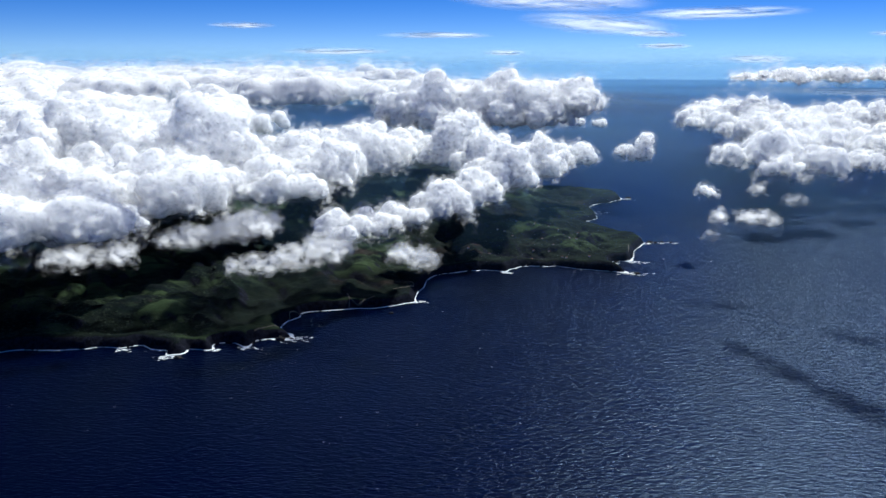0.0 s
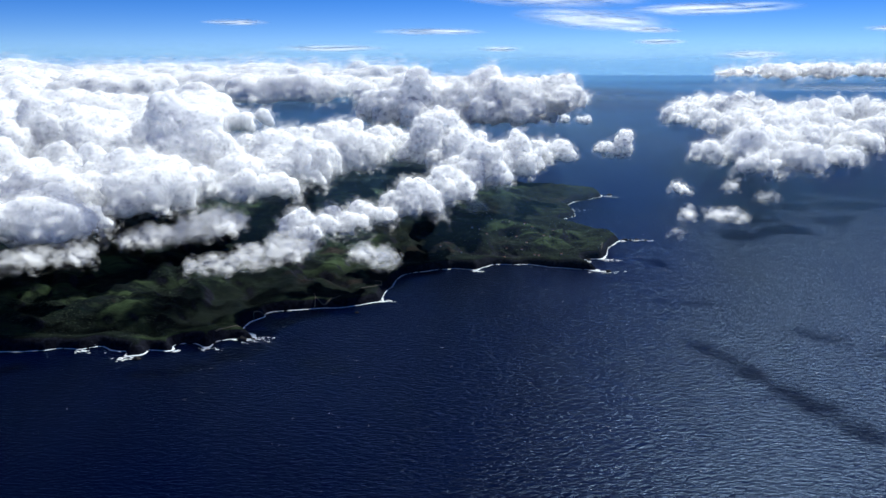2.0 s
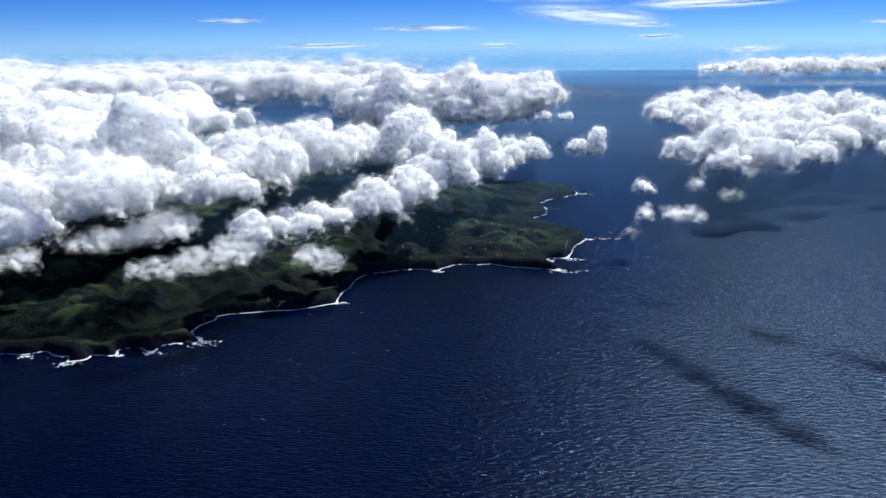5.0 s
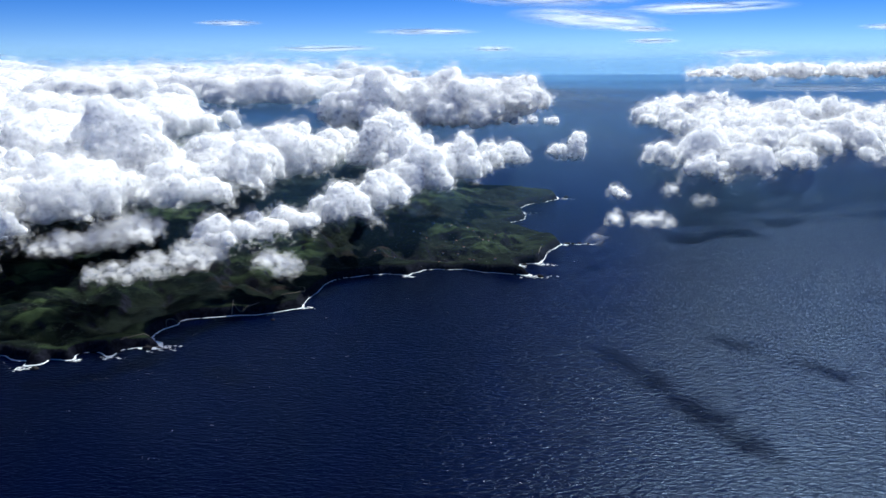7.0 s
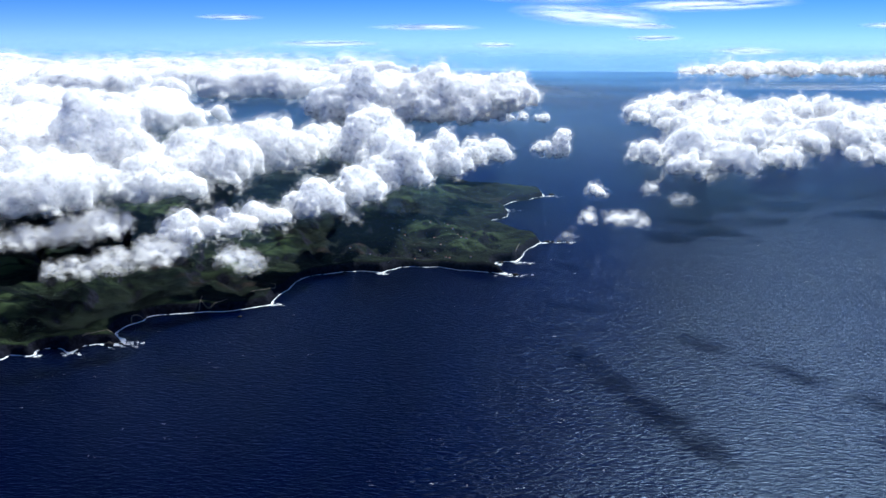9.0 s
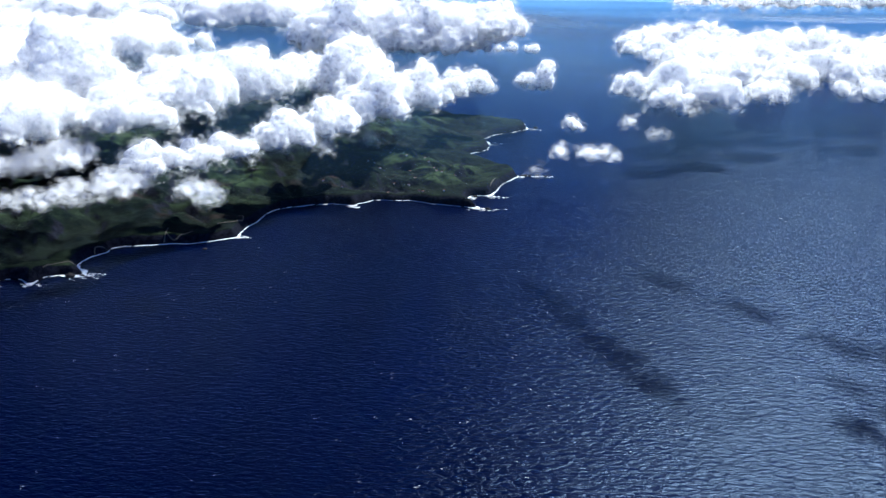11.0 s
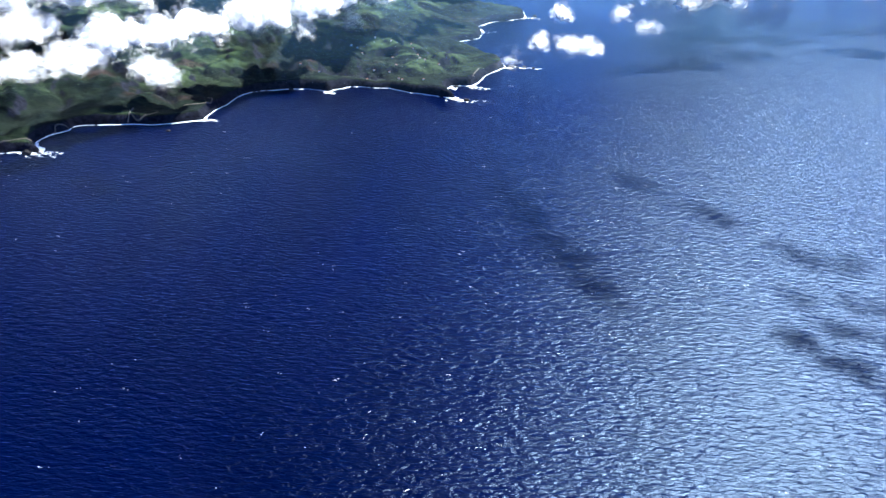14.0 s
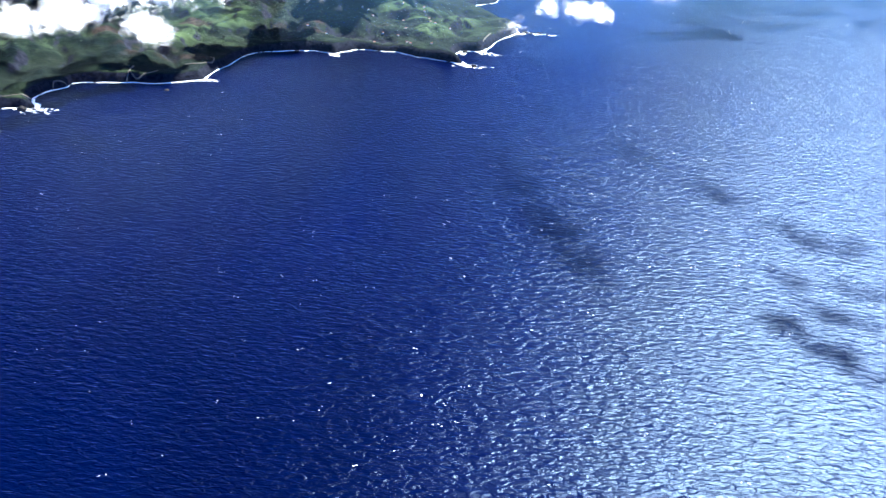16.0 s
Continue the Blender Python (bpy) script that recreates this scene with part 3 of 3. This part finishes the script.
def crinkle(verts, normals, size, amount, octaves=3):
    """Pushes the skin in and out in rounded knobs with creases between them."""
    push, amp, p = np.zeros(len(verts)), 1.0, verts / size
    for octave in range(octaves):
        push += amp * np.abs(2 * noise_3d(p + 7.7 * octave, 70 + octave) - 1)
        amp, p = amp * 0.55, p * 2.05
    return verts + normals * (amount * (push - push.mean()))[:, None]


def doubled(f):
    """The field at twice the fineness."""
    for axis in range(3):
        f = np.moveaxis(f, axis, 0)
        g = np.empty((2 * len(f) - 1, *f.shape[1:]), dtype=np.float32)
        g[::2], g[1::2] = f, 0.5 * (f[:-1] + f[1:])
        f = np.moveaxis(g, 0, axis)
    return np.ascontiguousarray(f)


def knobbed(f, lo, step, size, amount):
    """Rounded knobs in two sizes, and tatters, worked into the field near its surface."""
    close = np.nonzero(np.abs(f) < 2.6 * amount)
    p = np.stack(close, -1).astype(np.float32) * step + lo.astype(np.float32)
    bend = 0.35 * size * (np.stack([noise_3d(p / size + 5.3 * k, 60 + k) for k in range(3)], -1) - 0.5)
    q = (p + bend) / size
    push = np.abs(2 * noise_3d(q, 71) - 1) + 0.6 * np.abs(2 * noise_3d(q * 2.1 + 3, 72) - 1) - 0.55 + 0.5 * (2 * noise_3d(q * 1.2 + 9, 73) - 1)
    f[close] += (amount * push).astype(np.float32)
    return f


def spread(regions, rng, packing=0.55):
    """Cores of a bank: regions are (x, y, half width, half depth, turn, base, top, size of a core)."""
    cores = []
    for x, y, rx, ry, turn, base, top, r in regions:
        for _ in range(max(2, int(packing * 3.1 * rx * ry / (r * r)))):
            az, q = rng.uniform(0, 2 * math.pi), (math.sqrt(rng.uniform(0, 1)) if r > 3.7 else min(1.5, abs(rng.normal(0, 0.6))))
            u, v = q * rx * math.cos(az), q * ry * math.sin(az)
            c, s = math.cos(radians(turn)), math.sin(radians(turn))
            size = min(r * rng.uniform(0.6, 1.15) * (1 - 0.35 * q), (top - base) / 1.7)
            peak = base + (top - base) * (1 - 0.55 * q * q) * rng.uniform(0.75, 1.05)
            z = base + 0.35 * size
            crest = max(peak, base + 1.6 * size)
            while z < max(peak - size * 1.45, base + 0.5 * size):
                cores.append((x + u * c - v * s + rng.normal(0, 0.25 * size), y + u * s + v * c + rng.normal(0, 0.25 * size), z, size, crest))
                z += size * 0.9
            cores.append((x + u * c - v * s, y + u * s + v * c, max(peak - size * 1.45, base + 0.2 * size), size, crest))
    return cores


# how far out a shell lies, how far it is eaten away, how dense the rest is
CORE_EDGE = ((0.3, 0.42, 0.30), (0.8, 0.45, 0.28), (1.4, 0.48, 0.25), (2.1, 0.51, 0.22), (2.9, 0.54, 0.20))
FAR_EDGE = ((0.3, 0.43, 0.30), (0.8, 0.47, 0.26), (1.4, 0.51, 0.22))
WISP_EDGE = ((-2.4, 0.22, 0.24), (-1.7, 0.25, 0.22), (-1.0, 0.28, 0.20), (-0.4, 0.31, 0.18), (0.3, 0.35, 0.16), (1.0, 0.39, 0.15), (1.7, 0.43, 0.14), (2.4, 0.47, 0.13), (3.2, 0.50, 0.11))
FAINT_EDGE = tuple((a, b + 0.05, 0.5 * c) for a, b, c in WISP_EDGE)
SOFT_EDGE = tuple((a, b + 0.02, 0.75 * c) for a, b, c in WISP_EDGE)
DENSE_EDGE = tuple((a, b - 0.02, 1.15 * c) for a, b, c in WISP_EDGE)


def cloud(name, label, regions, voxel, seed, body=True, packing=0.55, twigs=(9, 4), edge=None, group=""):
    """A cloud: a dense core, where it has one, inside thin torn shells."""
    rng = np.random.RandomState(seed)
    base = min(r[5] for r in regions)
    heads = billows(spread(regions, rng, packing), rng, twigs)
    step = 1.35 * voxel if body and voxel < 5 else voxel
    knob = (2.3 if voxel < 5 else 0.8) * voxel
    f, lo = cloud_field(heads, base, step, seed)
    thing = new(name)
    thing.location = centre = Vector((np.mean([r[0] for r in regions]), np.mean([r[1] for r in regions]), base))
    if body:
        verts, faces = skin_of(knobbed(doubled(f), lo, step / 2, 7.5 * voxel, knob), lo, step / 2, 0.0, 0.0, 1.0, 80 + seed)
        verts = crinkle(verts, vertex_normals(verts, faces), 2.8 * voxel, 0.28 * min(voxel, 4.0))
        mesh_object("core", verts - np.array(centre), faces, HIGH_CLOUD if base > 70 else CLOUD if voxel < 2.5 else FAR_CLOUD, thing)
        f = knobbed(f, lo, step, 7.5 * voxel, knob)
    for level, eaten, dense in edge or ((CORE_EDGE if voxel < 2.5 else FAR_EDGE) if body else WISP_EDGE):
        verts, faces = skin_of(f.copy(), lo, step, level * voxel / step, 0.4 if body else 1.6, 5.0, 90 + seed)
        if len(faces):
            verts = crinkle(verts, vertex_normals(verts, faces), 3.4 * voxel, (0.9 if body else 0.5) * min(voxel, 4.0), 2)
            shell = mesh_object("fringe", verts - np.array(centre), faces, FRINGE, thing, label="thin ragged cloud edge")
            shell.color = (eaten, dense, (0.34 if body else 0.24) / voxel ** 0.75, 1)
            shell["kind"] = "stuff"
    return tagged(thing, label, "cloud", group)


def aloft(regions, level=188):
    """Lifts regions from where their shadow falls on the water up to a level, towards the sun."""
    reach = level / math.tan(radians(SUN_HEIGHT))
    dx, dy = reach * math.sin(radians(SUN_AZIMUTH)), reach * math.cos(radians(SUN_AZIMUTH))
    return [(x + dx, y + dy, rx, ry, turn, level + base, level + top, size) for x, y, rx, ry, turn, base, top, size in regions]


def build_clouds():
    bank = "cumulus over the island"
    cloud("cumulus_bank", "vast billowing white cumulus bank hiding the island's hills",
          [(-235, 322, 55, 28, 8, 35, 58, 13), (-172, 330, 30, 24, 30, 35, 58, 10), (-240, 400, 75, 60, 0, 35, 74, 17),
           (-158, 415, 36, 50, 10, 35, 66, 12), (-165, 500, 34, 36, 0, 35, 86, 13), (-108, 450, 22, 28, -25, 35, 58, 8), (-95, 500, 24, 40, -10, 35, 66, 9),
           (-76, 560, 26, 42, -10, 35, 68, 9), (-100, 615, 30, 30, 0, 35, 62, 10), (-245, 540, 75, 70, 0, 35, 84, 18), (-125, 620, 34, 40, 0, 35, 54, 12),
           (-45, 630, 24, 30, 0, 36, 62, 9)], 1.65, 1, group=bank)
    cloud("cumulus_bank", "white cumulus deck rising behind the nearer bank",
          [(-340, 680, 100, 80, 0, 36, 70, 20), (-300, 850, 110, 100, 0, 36, 72, 22), (-480, 900, 150, 150, 0, 36, 75, 24)], 3.6, 2, group=bank)
    cloud("cumulus_cloud", "ragged white arm of cumulus drawn out over the fields",
          [(-62, 352, 12, 11, 30, 32, 44, 5), (-44, 376, 16, 10, 40, 32, 45, 6), (-20, 412, 17, 11, 45, 32, 47, 6),
           (0, 452, 15, 20, -10, 33, 51, 7), (12, 500, 19, 24, 0, 34, 60, 8), (6, 545, 18, 30, 0, 34, 66, 9),
           (38, 548, 16, 28, -20, 34, 62, 8), (66, 598, 15, 18, -30, 35, 52, 7), (-10, 600, 20, 34, 0, 35, 74, 10)], 1.2, 3, group=bank)
    cloud("cumulus_cloud", "broad anvil-topped white cumulus with a grey underside",
          [(-28, 765, 52, 48, 0, 50, 97, 13), (36, 752, 50, 44, 0, 54, 97, 12), (90, 760, 36, 30, 0, 66, 91, 9)], 2.4, 4, group=bank)
    cloud("cloud_deck", "distant white cloud deck closing the horizon",
          [(-330, 1420, 280, 150, 0, 40, 76, 24), (-800, 1500, 420, 300, 0, 40, 78, 26), (-90, 1430, 130, 110, 0, 40, 76, 22)], 9.0, 5, packing=0.4, twigs=(9, 3), group=bank)
    cloud("cloud_deck", "distant white cloud deck closing the horizon",
          [(-800, 2400, 750, 400, 0, 40, 76, 36), (-1700, 2200, 600, 600, 0, 40, 78, 38)], 18.0, 6, packing=0.4, twigs=(9, 3), group=bank)
    out = "cumulus over the open sea"
    cloud("cumulus_bank", "bright lumpy cumulus bank floating over the open sea",
          [(188, 602, 16, 12, 25, 36, 49, 6), (200, 535, 14, 18, 10, 36, 50, 6), (228, 556, 18, 16, 10, 36, 54, 7), (212, 600, 24, 28, 0, 36, 58, 8), (240, 640, 32, 28, 0, 37, 64, 9), (335, 1050, 50, 45, 0, 40, 64, 12),
           (262, 585, 16, 12, 10, 36, 47, 6), (300, 640, 26, 18, 0, 37, 54, 8), (275, 700, 40, 34, 0, 37, 66, 10), (345, 610, 20, 12, 0, 36, 47, 6),
           (350, 700, 45, 30, 0, 37, 58, 10), (300, 790, 60, 44, 0, 38, 64, 11), (430, 740, 50, 34, 0, 37, 57, 11),
           (385, 860, 90, 60, 0, 38, 67, 14), (290, 930, 60, 55, 0, 38, 67, 13), (540, 860, 110, 70, 0, 38, 65, 15)], 2.2, 7, packing=0.4, group=out)
    cloud("cumulus_cloud", "flat-based white cumulus row on a thin grey haze sheet",
          [(330, 960, 45, 25, 0, 84, 96, 8), (430, 975, 60, 30, 0, 84, 98, 9), (570, 1000, 90, 40, 0, 84, 97, 10)], 2.4, 8, group=out)
    small = "small fair-weather cumulus"
    for name, label, regions, seed in (
            ("cumulus_cloud", "small upright white cumulus puff above the sea", [(113, 614, 9, 8, 0, 36, 49, 5), (123, 618, 7, 7, 0, 38, 59, 4.5)], 21),
            ("cumulus_cloud", "torn scrap of cumulus far out over hazy sea", [(112, 895, 12, 8, 0, 38, 52, 5), (135, 880, 6, 5, 0, 40, 46, 4)], 23),
            ("cumulus_cloud", "small round white cumulus puff above the sea", [(123, 458, 7, 5, 10, 34, 41, 4)], 22)):
        cloud(name, label, regions, 0.9, seed, group=small)
    for label, regions, seed, edge in (
            ("thin torn scrap of white cloud over the water", [(121, 384, 4, 3, 10, 34, 38, 2.2), (130, 384, 4, 3, 10, 34, 39, 2.2)], 31, WISP_EDGE),
            ("thin torn scrap of white cloud over the water", [(109, 388, 4, 2.5, 0, 34, 37, 2.0)], 32, WISP_EDGE),
            ("faint scrap of cloud off the cape", [(95, 352, 5, 2.4, 0, 33, 35, 1.6)], 33, FAINT_EDGE),
            ("faint scrap of cloud off the cape", [(156, 470, 5, 4, 0, 34, 40, 2.0), (164, 436, 5, 4, 0, 34, 37, 1.8)], 40, FAINT_EDGE),
            ("low soft puff of cloud over red fields", [(-33, 309, 6, 3.5, -20, 33, 37, 2.2), (-25, 303, 5, 3.0, -20, 33, 36.5, 2.0)], 34, WISP_EDGE),
            ("low torn stratus strip over the island", [(-120, 336, 12, 5, 40, 33, 38, 2.6), (-100, 358, 13, 9, 40, 33, 42, 3.4), (-108, 348, 10, 7, 40, 33, 40, 3.0)], 35, DENSE_EDGE),
            ("low torn stratus strip over the island", [(-152, 296, 11, 4, 15, 33, 38, 2.4), (-136, 302, 8, 4, 15, 33, 38, 2.2)], 36, WISP_EDGE),
            ("low torn stratus strip over the island", [(-63, 318, 9, 6, 45, 32, 39, 3.0), (-75, 303, 10, 4.5, 40, 32, 37, 2.4), (-88, 296, 6, 3, 30, 32, 35, 1.8)], 37, DENSE_EDGE),
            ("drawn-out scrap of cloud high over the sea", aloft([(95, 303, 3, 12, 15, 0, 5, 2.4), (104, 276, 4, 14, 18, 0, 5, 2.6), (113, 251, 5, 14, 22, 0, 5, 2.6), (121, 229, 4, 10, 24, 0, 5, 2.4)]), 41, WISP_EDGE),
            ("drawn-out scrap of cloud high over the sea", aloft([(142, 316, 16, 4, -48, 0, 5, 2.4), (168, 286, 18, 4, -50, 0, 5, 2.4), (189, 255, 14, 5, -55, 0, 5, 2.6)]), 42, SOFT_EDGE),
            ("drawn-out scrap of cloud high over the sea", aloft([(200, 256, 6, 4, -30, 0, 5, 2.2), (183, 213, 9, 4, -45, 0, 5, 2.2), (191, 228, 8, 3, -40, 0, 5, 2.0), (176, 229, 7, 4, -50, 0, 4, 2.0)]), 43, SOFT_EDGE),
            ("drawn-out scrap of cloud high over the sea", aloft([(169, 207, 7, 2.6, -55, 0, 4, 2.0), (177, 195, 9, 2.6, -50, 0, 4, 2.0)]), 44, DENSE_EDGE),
            # Out of view, added only to darken the near coast with its shadow.
            ("added unseen cloud sheet shading the island's near coast", aloft([(-170, 303, 30, 8, 10, 0, 6, 3.4), (-108, 311, 34, 10, -10, 0, 6, 3.6), (-205, 323, 30, 12, 0, 0, 6, 3.4), (-78, 348, 16, 8, 25, 0, 6, 3.2), (-120, 341, 20, 7, 0, 0, 6, 3)]), 45, DENSE_EDGE),
            ("faint wisp of cloud over green fields", [(-6, 456, 6, 5, -40, 19, 26, 2.2)], 38, FAINT_EDGE),
            ("faint wisp of cloud over green fields", [(14, 482, 6, 5, -40, 20, 27, 2.2)], 39, FAINT_EDGE)):
        cloud("cloud_wisp", label, regions, 0.85, seed, body=False, packing=0.55 if seed < 41 else 0.9, twigs=(8, 4), edge=edge, group=small)


def build_cirrus():
    """High ice streaks; each is a thin swelling sheet."""
    def streak(azimuth, up, width, height, tilt):
        bm = bmesh.new()
        bmesh.ops.create_icosphere(bm, subdivisions=4, radius=1.0)
        for v in bm.verts:
            k = 0.25 * noise.fractal(v.co * 2.2 + Vector((azimuth, up, 0)), 1.0, 2.0, 4)
            v.co += v.co * k
        me = bpy.data.meshes.new("cirrus_streak")
        bm.to_mesh(me)
        bm.free()
        me.materials.append(CIRRUS)
        for p in me.polygons:
            p.use_smooth = True
        ob = new("cirrus_streak", me)
        d = 4000
        ob.matrix_world = pose(d * math.sin(radians(azimuth)), d * math.cos(radians(azimuth)), 106 + d * math.tan(radians(up)), 0, tilt, -azimuth) @ Matrix.Diagonal(
            (d * radians(width) / 1.7, 60, d * radians(height) / 1.25, 1))
        return tagged(ob, "thin white cirrus streak high in the blue sky", "cirrus", "cirrus streaks")
    for s in ((5.9, 3.7, 12.5, 1.1, 2), (16.1, 2.8, 10.5, 0.6, -1), (9.0, 2.2, 9.5, 1.0, 4), (12.5, 1.55, 4.0, 0.35, 2), (-1.5, 1.45, 7.0, 0.35, 0), (3.0, 0.35, 3.0, 0.3, 0),
              (13.2, 0.8, 3.4, 0.3, 0), (18.8, 0.0, 4.5, 0.4, 0), (27, 1.5, 4.0, 0.3, 0), (-14, 2.0, 4.0, 0.3, 0), (-8, 0.4, 7.0, 0.35, 0)):
        streak(*s)


def build_haze_curtains():
    """Distance haze between the eye and the horizon, painted on added upright blue sheets one behind the other."""
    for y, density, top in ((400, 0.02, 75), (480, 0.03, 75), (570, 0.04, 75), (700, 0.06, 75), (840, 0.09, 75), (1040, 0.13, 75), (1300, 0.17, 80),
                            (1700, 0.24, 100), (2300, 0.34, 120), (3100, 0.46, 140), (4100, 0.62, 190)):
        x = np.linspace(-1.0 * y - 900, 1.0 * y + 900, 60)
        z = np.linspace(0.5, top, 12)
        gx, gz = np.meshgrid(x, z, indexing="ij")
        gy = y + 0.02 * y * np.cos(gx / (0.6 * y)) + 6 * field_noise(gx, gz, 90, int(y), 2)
        sheet = mesh_object("sea_air", np.stack([gx, gy, gz], -1).reshape(-1, 3), grid_faces(60, 12), PAINTED_HAZE)
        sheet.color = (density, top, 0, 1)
        tagged(sheet, "added blue curtain painting distance haze towards the horizon", "haze", kind="structure")


def build_haze():
    """Thin flat sheets of haze between the clouds and the sea."""
    for x, y, z, rx, ry in ((350, 800, 31, 300, 440), (520, 960, 72, 310, 150), (150, 1500, 40, 330, 700)):
        bm = bmesh.new()
        bmesh.ops.create_uvsphere(bm, u_segments=64, v_segments=24, radius=1.0)
        for v in bm.verts:
            v.co.z += 0.25 * noise.fractal(Vector((v.co.x * 4 + x, v.co.y * 4, 0)), 1.0, 2.0, 3)
        me = bpy.data.meshes.new("haze_sheet")
        bm.to_mesh(me)
        bm.free()
        me.materials.append(FAR_HAZE if z > 35 else HAZE)
        for p in me.polygons:
            p.use_smooth = True
        ob = new("haze_sheet", me)
        ob.matrix_world = Matrix.Translation((x, y, z)) @ Matrix.Diagonal((rx, ry, 1.6, 1))
        tagged(ob, "thin pale haze sheet hanging over the open sea", "haze", "haze sheets")


build_sea()
build_island()
build_clouds()
build_cirrus()
build_haze()
build_haze_curtains()
build_rocks()
build_track("farm_track", "pale winding dirt track above the sea cliffs", [(-79, 326), (-82, 334), (-77, 338), (-71, 336), (-66, 335), (-63, 332)], 0.30)
build_track("farm_track", "pale winding dirt track above the sea cliffs", [(-90, 307), (-84, 314), (-78, 324)], 0.26)
build_track("farm_track", "pale forked dirt track climbing the green slope", [(-64, 336), (-59, 342), (-58.7, 351), (-61, 361)], 0.36)
build_track("farm_track", "pale dirt track branching off across the slope", [(-58.5, 351.5), (-54.6, 349), (-48.5, 356)], 0.30)
build_track("farm_track", "pale hooked dirt track at the bay's corner", [(-41, 366), (-35, 370), (-32, 375), (-33, 381), (-36, 383)], 0.30)
build_track("farm_track", "pale straight dirt track on the cape", [(81, 447), (84, 463)], 0.24)
build_houses()
build_surf()
build_whitecaps()
build_scrub()
